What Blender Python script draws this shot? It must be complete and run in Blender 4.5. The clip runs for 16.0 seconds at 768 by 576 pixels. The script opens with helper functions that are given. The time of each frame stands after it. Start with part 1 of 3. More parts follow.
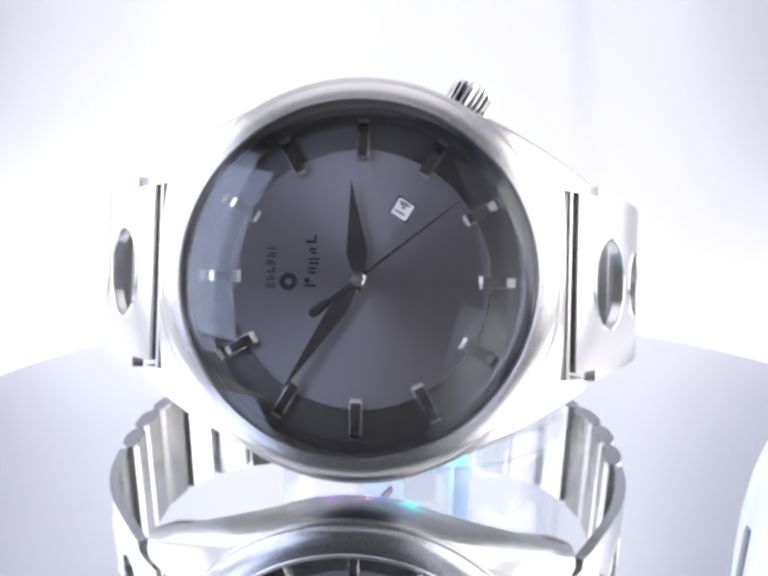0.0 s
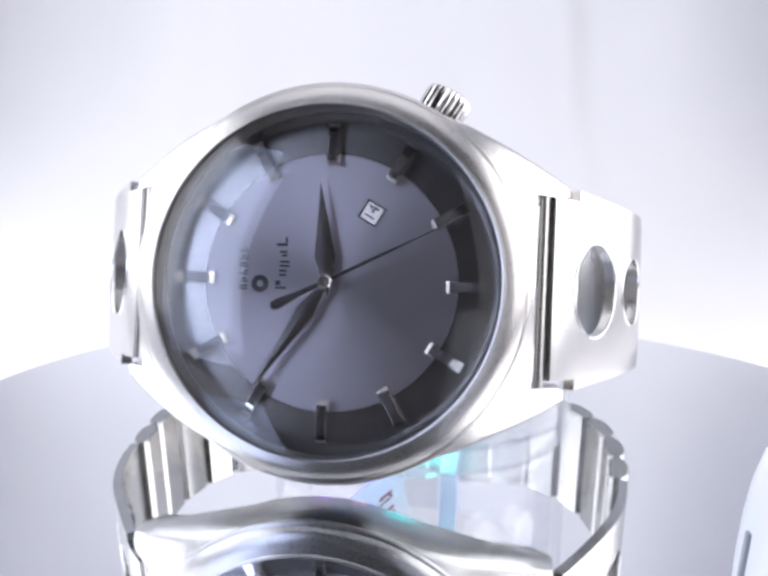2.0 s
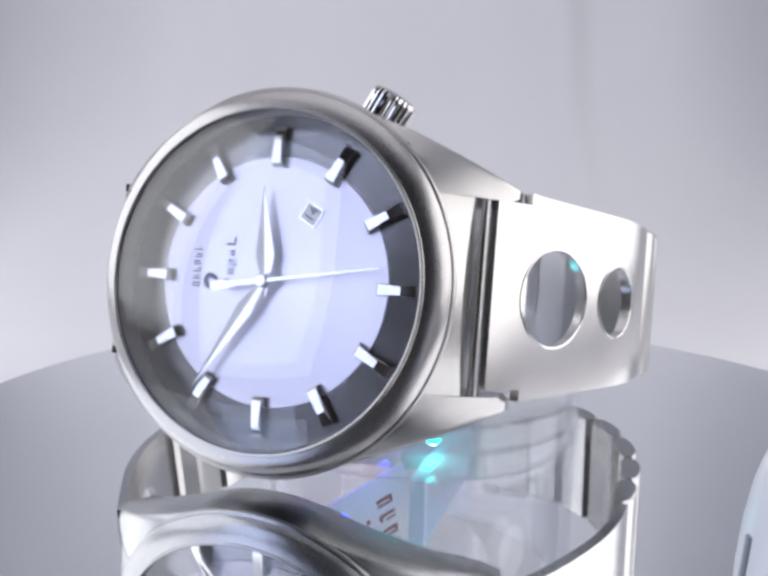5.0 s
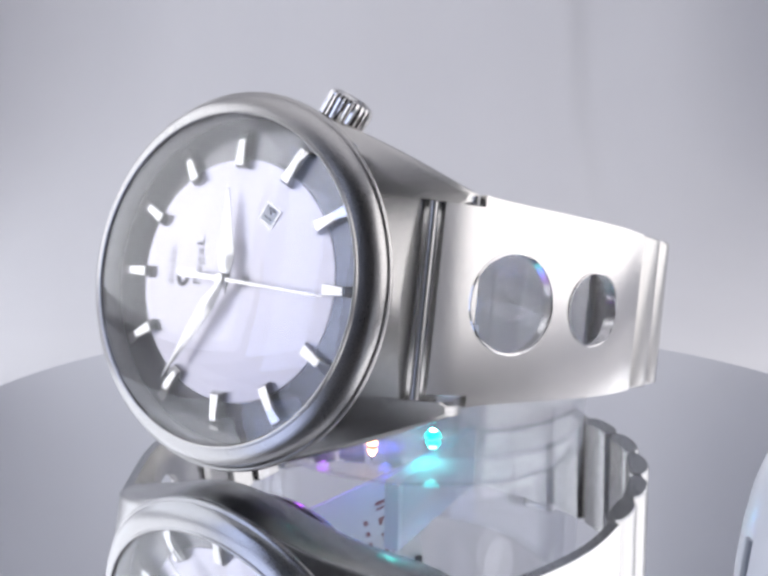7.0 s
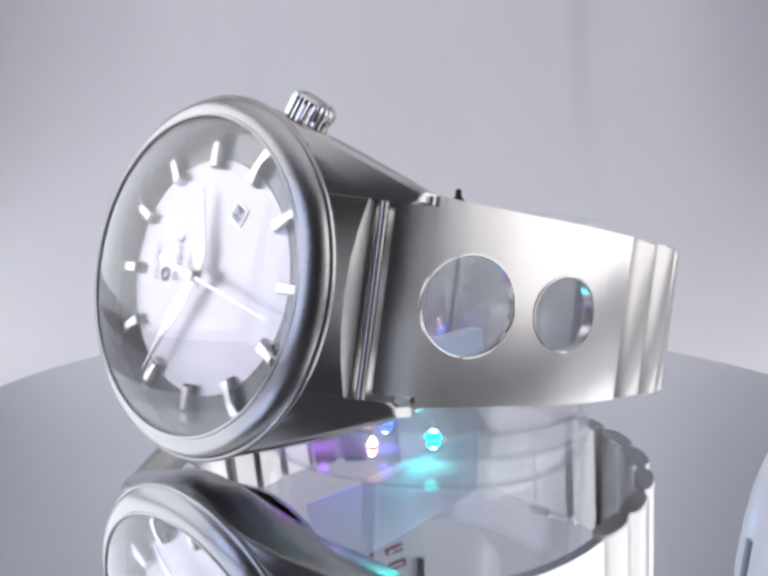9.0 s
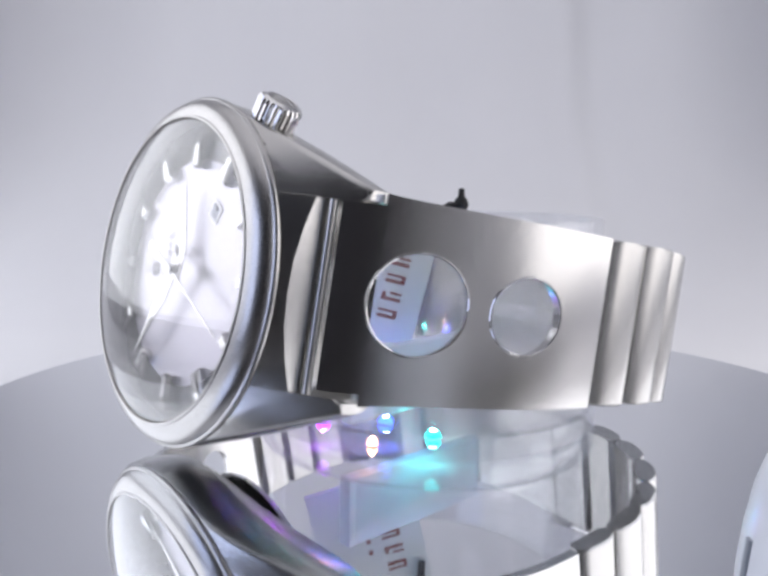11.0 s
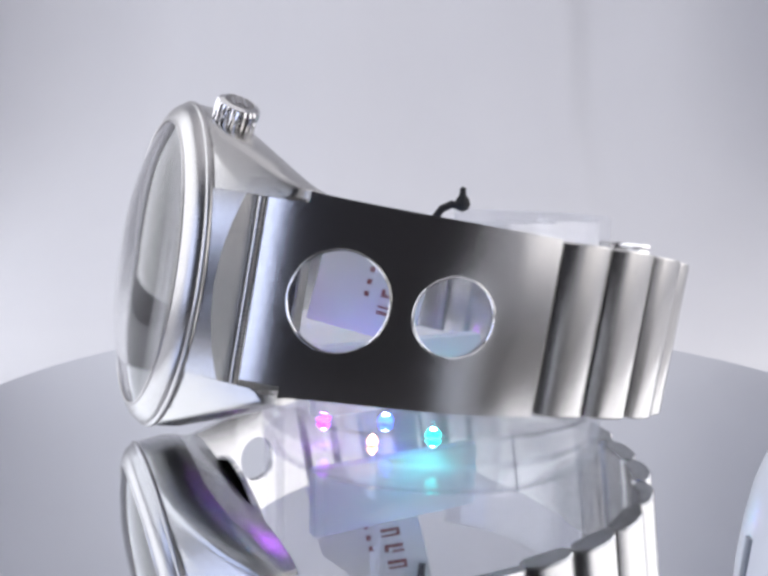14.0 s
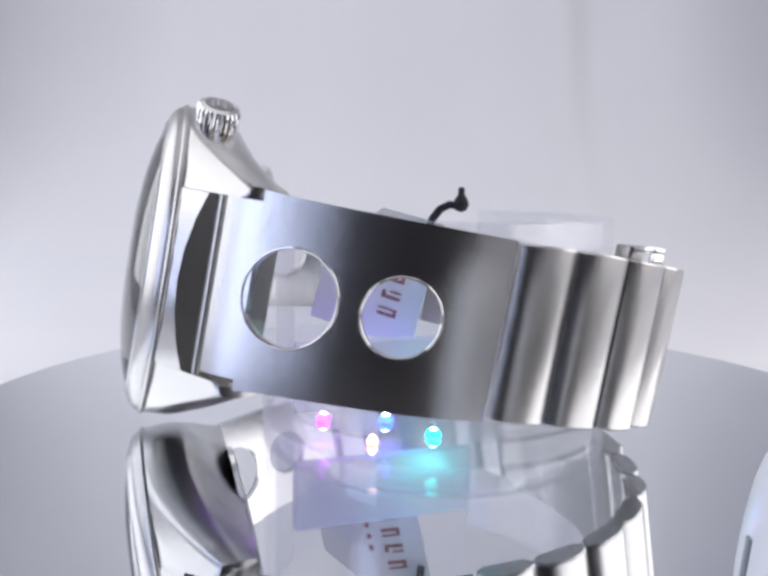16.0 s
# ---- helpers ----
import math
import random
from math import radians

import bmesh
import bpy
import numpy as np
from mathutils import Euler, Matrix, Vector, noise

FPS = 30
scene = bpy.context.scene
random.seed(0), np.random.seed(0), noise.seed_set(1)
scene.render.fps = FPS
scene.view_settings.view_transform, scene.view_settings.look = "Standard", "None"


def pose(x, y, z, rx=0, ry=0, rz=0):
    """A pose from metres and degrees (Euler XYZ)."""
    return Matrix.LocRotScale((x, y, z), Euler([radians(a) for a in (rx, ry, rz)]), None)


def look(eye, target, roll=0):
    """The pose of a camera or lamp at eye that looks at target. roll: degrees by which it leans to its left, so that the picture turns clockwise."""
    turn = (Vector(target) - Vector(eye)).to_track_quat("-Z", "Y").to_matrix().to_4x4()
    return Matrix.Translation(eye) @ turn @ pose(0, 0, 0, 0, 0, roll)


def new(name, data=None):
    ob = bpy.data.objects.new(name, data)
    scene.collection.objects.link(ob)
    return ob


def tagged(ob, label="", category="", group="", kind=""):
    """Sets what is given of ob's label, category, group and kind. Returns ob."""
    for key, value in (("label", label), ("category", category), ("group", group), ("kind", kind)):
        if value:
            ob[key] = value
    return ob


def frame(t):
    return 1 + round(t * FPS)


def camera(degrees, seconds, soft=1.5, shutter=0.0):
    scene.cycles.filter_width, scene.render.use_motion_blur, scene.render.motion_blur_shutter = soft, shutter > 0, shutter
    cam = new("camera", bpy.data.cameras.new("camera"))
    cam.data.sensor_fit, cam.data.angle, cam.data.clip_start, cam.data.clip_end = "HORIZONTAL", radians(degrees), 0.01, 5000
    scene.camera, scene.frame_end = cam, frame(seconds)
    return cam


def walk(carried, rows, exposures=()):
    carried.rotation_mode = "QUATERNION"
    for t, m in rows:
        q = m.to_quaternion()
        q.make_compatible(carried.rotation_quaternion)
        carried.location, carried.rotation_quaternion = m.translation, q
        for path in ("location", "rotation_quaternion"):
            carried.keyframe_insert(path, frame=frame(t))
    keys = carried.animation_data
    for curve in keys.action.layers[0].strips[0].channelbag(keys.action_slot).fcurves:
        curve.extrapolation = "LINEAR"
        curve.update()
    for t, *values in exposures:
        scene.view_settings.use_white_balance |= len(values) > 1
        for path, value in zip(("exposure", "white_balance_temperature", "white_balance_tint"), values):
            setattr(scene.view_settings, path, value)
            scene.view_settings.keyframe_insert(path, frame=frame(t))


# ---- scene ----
# The camera stands before the turning watch and trembles by a fraction of a degree.
cam = camera(54.2, 16.0, soft=3.3)
EYE = Vector((0.0, -0.11196, 0.0342))


def aim(drop):
    """The camera's pose; drop: degrees by which it looks lower than 8.07."""
    yaw, pitch = radians(-0.877), radians(-8.065 - drop)
    way = Vector((math.sin(yaw) * math.cos(pitch), math.cos(yaw) * math.cos(pitch), math.sin(pitch)))
    return look(EYE, EYE + way, 1.11)


TREMBLE = [(0.0, 0.53), (0.5, 0.42), (1.5, 0.28), (2.5, 0.12), (3.5, 0.08), (5.0, -0.05), (7.0, -0.24), (9.0, -0.30),
           (11.0, -0.24), (12.5, -0.20), (14.5, -0.14), (16.0, -0.15)]
EXPOSURES = [(0.0, 0.64), (1.0, 0.58), (2.0, 0.46), (3.0, 0.26), (3.5, 0.10), (4.0, -0.14), (6.5, -0.26), (9.0, -0.34), (11.5, -0.22), (14.0, -0.12), (16.0, -0.12)]
walk(cam, [(t, aim(d)) for t, d in TREMBLE], EXPOSURES)

# ---- world and lamps ----
world = bpy.data.worlds.new("room_dusk")
scene.world = world
world.use_nodes = True
world.node_tree.nodes["Background"].inputs[0].default_value = (0.75, 0.8, 1.0, 1)
world.node_tree.nodes["Background"].inputs[1].default_value = 0.08


def soft_box(name, eye, target, width, height, watts, colour):
    lamp = bpy.data.lights.new(name, "AREA")
    lamp.shape, lamp.size, lamp.size_y, lamp.energy, lamp.color = "RECTANGLE", width, height, watts, colour
    ob = new(name, lamp)
    ob.matrix_world = look(eye, target)
    return ob


soft_box("window_front", (-0.200, -0.186, 0.09), (-0.006, -0.037, 0.03), 0.135, 0.22, 0.27, (0.62, 0.70, 1.0))
soft_box("soft_box_west", (-0.19, 0.015, 0.095), (0, 0.015, 0.05), 0.27, 0.21, 0.34, (0.92, 0.94, 1.0))
soft_box("soft_box_east", (0.19, -0.05, 0.095), (0, -0.05, 0.05), 0.325, 0.21, 0.455, (1.0, 0.97, 0.97))
# Unseen fill lamp under the roof, added to brighten the backdrop from above.
soft_box("top_fill", (-0.03, 0.03, 0.275), (-0.03, 0.03, 0), 0.30, 0.26, 0.11, (1.0, 0.975, 1.0))


# ---- materials ----
def material(name, colour, rough=0.5, metal=0.0, **more):
    m = bpy.data.materials.new(name)
    m.use_nodes = True
    b = m.node_tree.nodes["Principled BSDF"]
    b.inputs["Base Color"].default_value = (*colour, 1)
    b.inputs["Roughness"].default_value = rough
    b.inputs["Metallic"].default_value = metal
    for key, value in more.items():
        b.inputs[key.replace("_", " ")].default_value = value
    return m


def nodes_of(m):
    return m.node_tree.nodes, m.node_tree.links, m.node_tree.nodes["Principled BSDF"]


def grained(m, scale, stretch, low, high, bump=0.0, rough=None, detail=4.0, relief=0.0002):
    """Grain in the base colour (and roughness), stretched along the thing's own axes."""
    n, l, b = nodes_of(m)
    co = n.new("ShaderNodeTexCoord")
    mp = n.new("ShaderNodeMapping")
    mp.inputs["Scale"].default_value = stretch
    tx = n.new("ShaderNodeTexNoise")
    tx.inputs["Scale"].default_value, tx.inputs["Detail"].default_value = scale, detail
    ramp = n.new("ShaderNodeValToRGB")
    ramp.color_ramp.elements[0].color, ramp.color_ramp.elements[1].color = (*low, 1), (*high, 1)
    ramp.color_ramp.elements[0].position, ramp.color_ramp.elements[1].position = 0.3, 0.7
    l.new(co.outputs["Object"], mp.inputs["Vector"])
    l.new(mp.outputs["Vector"], tx.inputs["Vector"])
    l.new(tx.outputs["Fac"], ramp.inputs["Fac"])
    l.new(ramp.outputs["Color"], b.inputs["Base Color"])
    if bump:
        bp = n.new("ShaderNodeBump")
        bp.inputs["Strength"].default_value, bp.inputs["Distance"].default_value = bump, relief
        l.new(tx.outputs["Fac"], bp.inputs["Height"])
        l.new(bp.outputs["Normal"], b.inputs["Normal"])
    if rough:
        mr = n.new("ShaderNodeMapRange")
        mr.inputs["To Min"].default_value, mr.inputs["To Max"].default_value = rough
        l.new(tx.outputs["Fac"], mr.inputs["Value"])
        l.new(mr.outputs["Result"], b.inputs["Roughness"])
    return m


brushed_steel = grained(material("brushed_steel", (0.6, 0.59, 0.57), 0.26, 1.0), 1500, (20, 0.25, 20), (0.48, 0.47, 0.455), (0.56, 0.55, 0.535), 0.14, (0.22, 0.29), relief=0.00006)
bracelet_steel = grained(material("bracelet_steel", (0.6, 0.59, 0.57), 0.3, 1.0), 1500, (20, 0.25, 20), (0.56, 0.55, 0.54), (0.63, 0.62, 0.61), 0.12, (0.17, 0.23), relief=0.00006)
ring_steel = grained(material("ring_steel", (0.6, 0.59, 0.57), 0.25, 1.0), 9000, (1, 1, 1), (0.44, 0.43, 0.42), (0.52, 0.51, 0.50), 0.25, (0.24, 0.32), relief=0.00004)
polished_steel = grained(material("polished_steel", (0.7, 0.69, 0.68), 0.1, 1.0), 300, (1, 1, 1), (0.68, 0.67, 0.66), (0.74, 0.73, 0.72), 0.0, (0.05, 0.13))
dark_steel = grained(material("dark_steel", (0.3, 0.29, 0.28), 0.3, 1.0), 700, (1, 1, 1), (0.25, 0.24, 0.24), (0.36, 0.35, 0.34), 0.0, (0.22, 0.36))
crystal_glass = material("crystal_glass", (1, 1, 1), 0.0, 0.0, IOR=1.52, Transmission_Weight=1.0)
clear_acrylic = material("clear_acrylic", (0.97, 0.975, 0.99), 0.06)


def make_clear(m, milk):
    """Clear plastic: seen through, a little glossy and milky."""
    n, l, b = nodes_of(m)
    out = n["Material Output"]
    see, gloss, haze = n.new("ShaderNodeBsdfTransparent"), n.new("ShaderNodeBsdfGlossy"), n.new("ShaderNodeBsdfDiffuse")
    see.inputs[0].default_value = (0.993, 0.994, 0.998, 1)
    gloss.inputs["Roughness"].default_value = 0.04
    haze.inputs[0].default_value = (0.85, 0.86, 0.92, 1)
    tx = n.new("ShaderNodeTexNoise")
    tx.inputs["Scale"].default_value = 140
    mr = n.new("ShaderNodeMapRange")
    mr.inputs["To Min"].default_value, mr.inputs["To Max"].default_value = milk * 0.5, milk * 1.6
    l.new(tx.outputs["Fac"], mr.inputs["Value"])
    one, two = n.new("ShaderNodeMixShader"), n.new("ShaderNodeMixShader")
    two.inputs[0].default_value = 0.07
    l.new(mr.outputs["Result"], one.inputs[0])
    l.new(see.outputs[0], one.inputs[1])
    l.new(haze.outputs[0], one.inputs[2])
    l.new(one.outputs[0], two.inputs[1])
    l.new(gloss.outputs[0], two.inputs[2])
    l.new(two.outputs[0], out.inputs["Surface"])


make_clear(clear_acrylic, 0.09)
milky_acrylic = material("milky_acrylic", (0.97, 0.975, 0.99), 0.06)
make_clear(milky_acrylic, 0.16)
frosted_acrylic = material("frosted_acrylic", (0.97, 0.975, 0.99), 0.06)
make_clear(frosted_acrylic, 0.6)
ink = material("ink", (0.015, 0.013, 0.02), 0.4)
red_ink = material("red_ink", (0.28, 0.06, 0.05), 0.6)
date_paper = material("date_paper", (0.75, 0.75, 0.76), 0.5)
card_white = grained(material("card_white", (0.8, 0.8, 0.79), 0.6), 120, (1, 1, 1), (0.76, 0.76, 0.75), (0.83, 0.83, 0.82))
cord_black = grained(material("cord_black", (0.012, 0.012, 0.014), 0.8), 2500, (1, 1, 1), (0.006, 0.006, 0.008), (0.03, 0.03, 0.034), 0.4)
mirror_glass = grained(material("mirror_glass", (0.82, 0.85, 0.89), 0.02, 1.0), 14, (1, 1, 1), (0.865, 0.885, 0.915), (0.89, 0.91, 0.94), 0.0, (0.012, 0.03))
disc_edge = material("disc_edge", (0.32, 0.34, 0.37), 0.35)
cloth = grained(material("cloth", (0.78, 0.78, 0.79), 0.9), 9, (1, 1, 0.35), (0.73, 0.73, 0.755), (0.79, 0.79, 0.81), 0.15)
desk_dark = grained(material("desk_dark", (0.05, 0.045, 0.04), 0.5), 30, (1, 6, 1), (0.035, 0.03, 0.028), (0.06, 0.052, 0.046))
room_dark = grained(material("room_dark", (0.05, 0.047, 0.05), 0.8), 3, (1, 1, 1), (0.045, 0.042, 0.047), (0.075, 0.07, 0.075))
plastic_white = grained(material("plastic_white", (0.7, 0.72, 0.75), 0.25), 60, (1, 1, 1), (0.66, 0.68, 0.72), (0.74, 0.76, 0.78))


def glowing(name, colour, strength):
    m = material(name, colour, 0.3)
    b = m.node_tree.nodes["Principled BSDF"]
    b.inputs["Emission Color"].default_value = (*colour, 1)
    b.inputs["Emission Strength"].default_value = strength
    return m


def sunburst(name, low, high, rough):
    """Metal brushed outwards from the dial's middle."""
    m = material(name, low, rough, 1.0, Anisotropic=0.65)
    n, l, b = nodes_of(m)
    tg = n.new("ShaderNodeTangent")
    tg.direction_type, tg.axis = "RADIAL", "Z"
    l.new(tg.outputs["Tangent"], b.inputs["Tangent"])
    co = n.new("ShaderNodeTexCoord")
    sep = n.new("ShaderNodeSeparateXYZ")
    turn = n.new("ShaderNodeMath")
    turn.operation = "ARCTAN2"
    l.new(co.outputs["Object"], sep.inputs[0])
    l.new(sep.outputs["Y"], turn.inputs[0])
    l.new(sep.outputs["X"], turn.inputs[1])
    tx = n.new("ShaderNodeTexNoise")
    tx.noise_dimensions = "1D"
    tx.inputs["Scale"].default_value, tx.inputs["Detail"].default_value = 60, 6
    l.new(turn.outputs[0], tx.inputs["W"])
    ramp = n.new("ShaderNodeValToRGB")
    ramp.color_ramp.elements[0].color, ramp.color_ramp.elements[1].color = (*low, 1), (*high, 1)
    l.new(tx.outputs["Fac"], ramp.inputs["Fac"])
    l.new(ramp.outputs["Color"], b.inputs["Base Color"])
    return m


dial_silver = sunburst("dial_silver", (0.52, 0.50, 0.56), (0.61, 0.59, 0.645), 0.285)
dial_grey = sunburst("dial_grey", (0.21, 0.205, 0.205), (0.265, 0.26, 0.26), 0.27)


# ---- mesh helpers (sizes in millimetres) ----
MM = 0.001


def part(name, bm, mat, parent=None, label="", smooth=40):
    bmesh.ops.recalc_face_normals(bm, faces=bm.faces)
    bm.transform(Matrix.Scale(MM, 4))
    me = bpy.data.meshes.new(name)
    bm.to_mesh(me)
    bm.free()
    me.materials.append(mat)
    if smooth:
        me.shade_smooth()
        me.set_sharp_from_angle(angle=radians(smooth))
    ob = new(name, me)
    if parent:
        ob.parent = parent
    if label:
        tagged(ob, label)
    return ob


def lathe(profile, steps=96, closed=False, bm=None):
    """Turns (r, z) round the z axis."""
    bm = bm or bmesh.new()
    rings = []
    for r, z in profile:
        if r < 1e-6:
            rings.append([bm.verts.new((0, 0, z))])
        else:
            rings.append([bm.verts.new((r * math.cos(2 * math.pi * i / steps), r * math.sin(2 * math.pi * i / steps), z)) for i in range(steps)])
    pairs = list(zip(rings, rings[1:])) + ([(rings[-1], rings[0])] if closed else [])
    for a, b in pairs:
        for i in range(steps):
            j = (i + 1) % steps
            if len(a) == 1 and len(b) == 1:
                continue
            if len(a) == 1:
                bm.faces.new((a[0], b[i], b[j]))
            elif len(b) == 1:
                bm.faces.new((a[i], a[j], b[0]))
            else:
                bm.faces.new((a[i], a[j], b[j], b[i]))
    return bm


def block(x0, x1, y0, y1, z0, z1, bevel=0.0, bm=None, segments=2):
    own = bmesh.new()
    bmesh.ops.create_cube(own, size=1)
    own.transform(Matrix.Translation(((x0 + x1) / 2, (y0 + y1) / 2, (z0 + z1) / 2)) @ Matrix.Diagonal((x1 - x0, y1 - y0, z1 - z0, 1)))
    if bevel:
        bmesh.ops.bevel(own, geom=own.edges[:], offset=bevel, segments=segments, affect="EDGES", profile=0.5)
    if bm is None:
        return own
    me = bpy.data.meshes.new("joined")
    own.to_mesh(me)
    own.free()
    bm.from_mesh(me)
    bpy.data.meshes.remove(me)
    return bm


def prism(points, z0, z1, bevel=0.0):
    """A flat outline (x, y) given depth."""
    bm = bmesh.new()
    low = [bm.verts.new((x, y, z0)) for x, y in points]
    high = [bm.verts.new((x, y, z1)) for x, y in points]
    bm.faces.new(low[::-1])
    top = bm.faces.new(high)
    for i in range(len(points)):
        j = (i + 1) % len(points)
        bm.faces.new((low[i], low[j], high[j], high[i]))
    if bevel:
        bmesh.ops.bevel(bm, geom=list(top.edges), offset=bevel, segments=2, affect="EDGES", profile=0.5)
    return bm


def tube(points, radius, sides=10):
    bm = bmesh.new()
    rings = []
    for i, p in enumerate(points):
        p = Vector(p)
        along = (Vector(points[min(i + 1, len(points) - 1)]) - Vector(points[max(i - 1, 0)])).normalized()
        a = along.orthogonal().normalized() if i == 0 else (last - along * last.dot(along)).normalized()
        last = a
        b = along.cross(a)
        rings.append([bm.verts.new(p + radius * (math.cos(2 * math.pi * k / sides) * a + math.sin(2 * math.pi * k / sides) * b)) for k in range(sides)])
    for a, b in zip(rings, rings[1:]):
        for k in range(sides):
            bm.faces.new((a[k], a[(k + 1) % sides], b[(k + 1) % sides], b[k]))
    bm.faces.new(rings[0])
    bm.faces.new(rings[-1])
    return bm


def sheet(rows, thick=None):
    """A grid of points as faces; thick: a second grid for the other side, closed round the edge."""
    bm = bmesh.new()
    a = [[bm.verts.new(p) for p in row] for row in rows]
    for r, s in zip(a, a[1:]):
        for i in range(len(r) - 1):
            bm.faces.new((r[i], r[i + 1], s[i + 1], s[i]))
    if thick:
        b = [[bm.verts.new(p) for p in row] for row in thick]
        for r, s in zip(b, b[1:]):
            for i in range(len(r) - 1):
                bm.faces.new((r[i], s[i], s[i + 1], r[i + 1]))

        def rim(g):
            return g[0] + [row[-1] for row in g[1:]] + g[-1][-2::-1] + [row[0] for row in g[-2:0:-1]]
        p, q = rim(a), rim(b)
        for i in range(len(p)):
            j = (i + 1) % len(p)
            bm.faces.new((p[i], q[i], q[j], p[j]))
    return bm


# ---- the tent, the table and the mirror disc ----
ground = part("ground", block(-420, 420, -420, 420, -20, -12), desk_dark)
tagged(ground, "dark desk top under the display", "table", kind="structure")


def wall(name, x0, x1, y0, y1, z0, z1, mat, label):
    return tagged(part(name, block(x0, x1, y0, y1, z0, z1), mat, smooth=0), label, "wall", kind="structure")


def backdrop():
    """A hung cloth that sweeps down to the table, with soft folds."""
    rows, back = [], []
    for i in range(141):
        x = -210 + 3 * i
        fold = 3.0 * math.sin(x / 31.0) + 1.6 * math.sin(x / 13.0 + 1) + 7.0 / (1 + math.exp(-(x - 84) / 2.2)) + 3.0 / (1 + math.exp((x + 96) / 3))
        line = [(x, 255 + fold, z) for z in range(300, 150, -20)]
        for k in range(25):
            a = radians(90 * k / 24)
            line.append((x, 255 - 155 * (1 - math.cos(a)) + fold * (1 - k / 24), 140 - 151.6 * math.sin(a)))
        line += [(x, y, -11.6) for y in (60, 20, -20, -60, -90)]
        rows.append(line)
        back.append([(px, py + 2, pz - 0.2) for px, py, pz in line])
    return sheet(rows, back)


tagged(part("backdrop", backdrop(), cloth, smooth=80), "white cloth backdrop sweeping down to the table", "backdrop", kind="structure")
wall("wall_west", -212, -210, -150, 262, -12, 300, cloth, "white cloth side of the light tent")
wall("wall_east", 210, 212, -280, 262, -12, 300, cloth, "white cloth side of the light tent")
# Unseen cloth panel, added so the bracelet plate mirrors mid grey there.
wall("reflector_front_east", 125, 210, -282, -280, -12, 300, cloth, "unseen white cloth reflector added for the bracelet's grey reflection")
tagged(part("ceiling", block(-212, 212, -180, 262, 300, 303), cloth, smooth=0), "white cloth roof of the light tent", "ceiling", kind="structure")
wall("wall_south", -420, 420, -424, -420, -20, 420, room_dark, "dark wall of the room before the tent")
wall("wall_room_west", -424, -420, -420, 420, -20, 420, room_dark, "dark side wall of the room")
wall("wall_room_east", 420, 424, -420, 420, -20, 420, room_dark, "dark side wall of the room")
wall("wall_room_north", -420, 420, 420, 424, -20, 420, room_dark, "dark rear wall of the room")
tagged(part("ceiling_room", block(-424, 424, -424, 424, 420, 424), room_dark, smooth=0), "dark ceiling of the room", "ceiling", kind="structure")

turntable = new("turntable")
tagged(turntable, "round mirrored display turntable with a grey edge", "turntable")
turntable.matrix_world = pose(0.006, 0, 0)
part("mirror_top", lathe([(0, -1.2), (71.9, -1.2), (71.9, -0.4), (71.5, 0), (0, 0)], 160), mirror_glass, turntable, "polished round mirror")
part("base", lathe([(0, -12), (70.8, -12), (72.1, -11), (72.1, -1.6), (71.6, -1.25), (0, -1.25)], 160), disc_edge, turntable, "grey plastic base")

# White dome made up for an unidentified pale curved shape; no lamp is known.
pale_dome = new("dome_stand_in")
tagged(pale_dome, "white plastic dome standing in for an unidentified pale shape", "lamp")
pale_dome.matrix_world = pose(0.0239, -0.0793, -0.0132)
DOME = [(7.3, 2), (7.4, 22), (7.35, 26), (7.25, 29), (7.05, 31.3), (6.75, 33.1), (6.35, 34.5), (5.8, 35.5), (5.0, 36.5), (4, 37.2), (2, 38), (0, 38.2)]
part("dome", lathe(DOME, 64), plastic_white, pale_dome)
part("foot", lathe([(0, 0), (7.3, 0), (7.6, 0.4), (7.6, 1.6), (7.3, 2), (0, 2)], 64), disc_edge, pale_dome, "grey ring foot")
# Dark strip added for the streak along that shape.
bm = tube([(r * math.cos(radians(173)), r * math.sin(radians(173)), z) for r, z in DOME[:5]], 0.22)
part("dark_strip", bm, disc_edge, pale_dome, "dark strip standing in for a streak on the pale shape")

# ---- the watch: x towards six o'clock, y towards three o'clock, z out of the dial ----
watch = new("wristwatch")
tagged(watch, "brushed steel wristwatch with silver sunburst dial and perforated bracelet", "watch")
WATCH_AT = (-0.00391, -0.03507, 0.0235)
WATCH_TILT, WATCH_YAW = 9.84, -1.7
WATCH_REST = pose(*WATCH_AT, 90 - WATCH_TILT, 0, WATCH_YAW)


def outline(inset=0.0):
    """Quarter by quarter: the round case with its lugs and the gap for the bracelet."""
    r, tip = CASE_R - inset, Vector((25.7 - inset, 11.9 - inset))
    d = tip.length
    touch = math.atan2(tip.y, tip.x) + math.acos(r / d)
    quarter = []
    for v in (0, 3.5, 7.0, 9.4, 10.32, 10.4):
        quarter.append((21.9, v))
    for u in (22.4, 22.9, 23.4, 23.9, 24.4, 24.8, 25.2 - inset):
        quarter.append((u, 10.4))
    quarter.append((25.7 - inset, 10.8))
    end = Vector((r * math.cos(touch), r * math.sin(touch)))
    for i in range(9):
        f = i / 8
        bow = 0.35 * math.sin(math.pi * f)
        quarter.append((tip.x + (end.x - tip.x) * f + bow * 0.5, tip.y + (end.y - tip.y) * f + bow))
    for i in range(1, 13):
        a = touch + (math.pi / 2 - touch) * i / 12
        quarter.append((r * math.cos(a), r * math.sin(a)))
    upper = quarter + [(-x, y) for x, y in quarter[-2::-1]]
    return upper + [(x, -y) for x, y in upper[-2:0:-1]]


CASE_R = 21.3
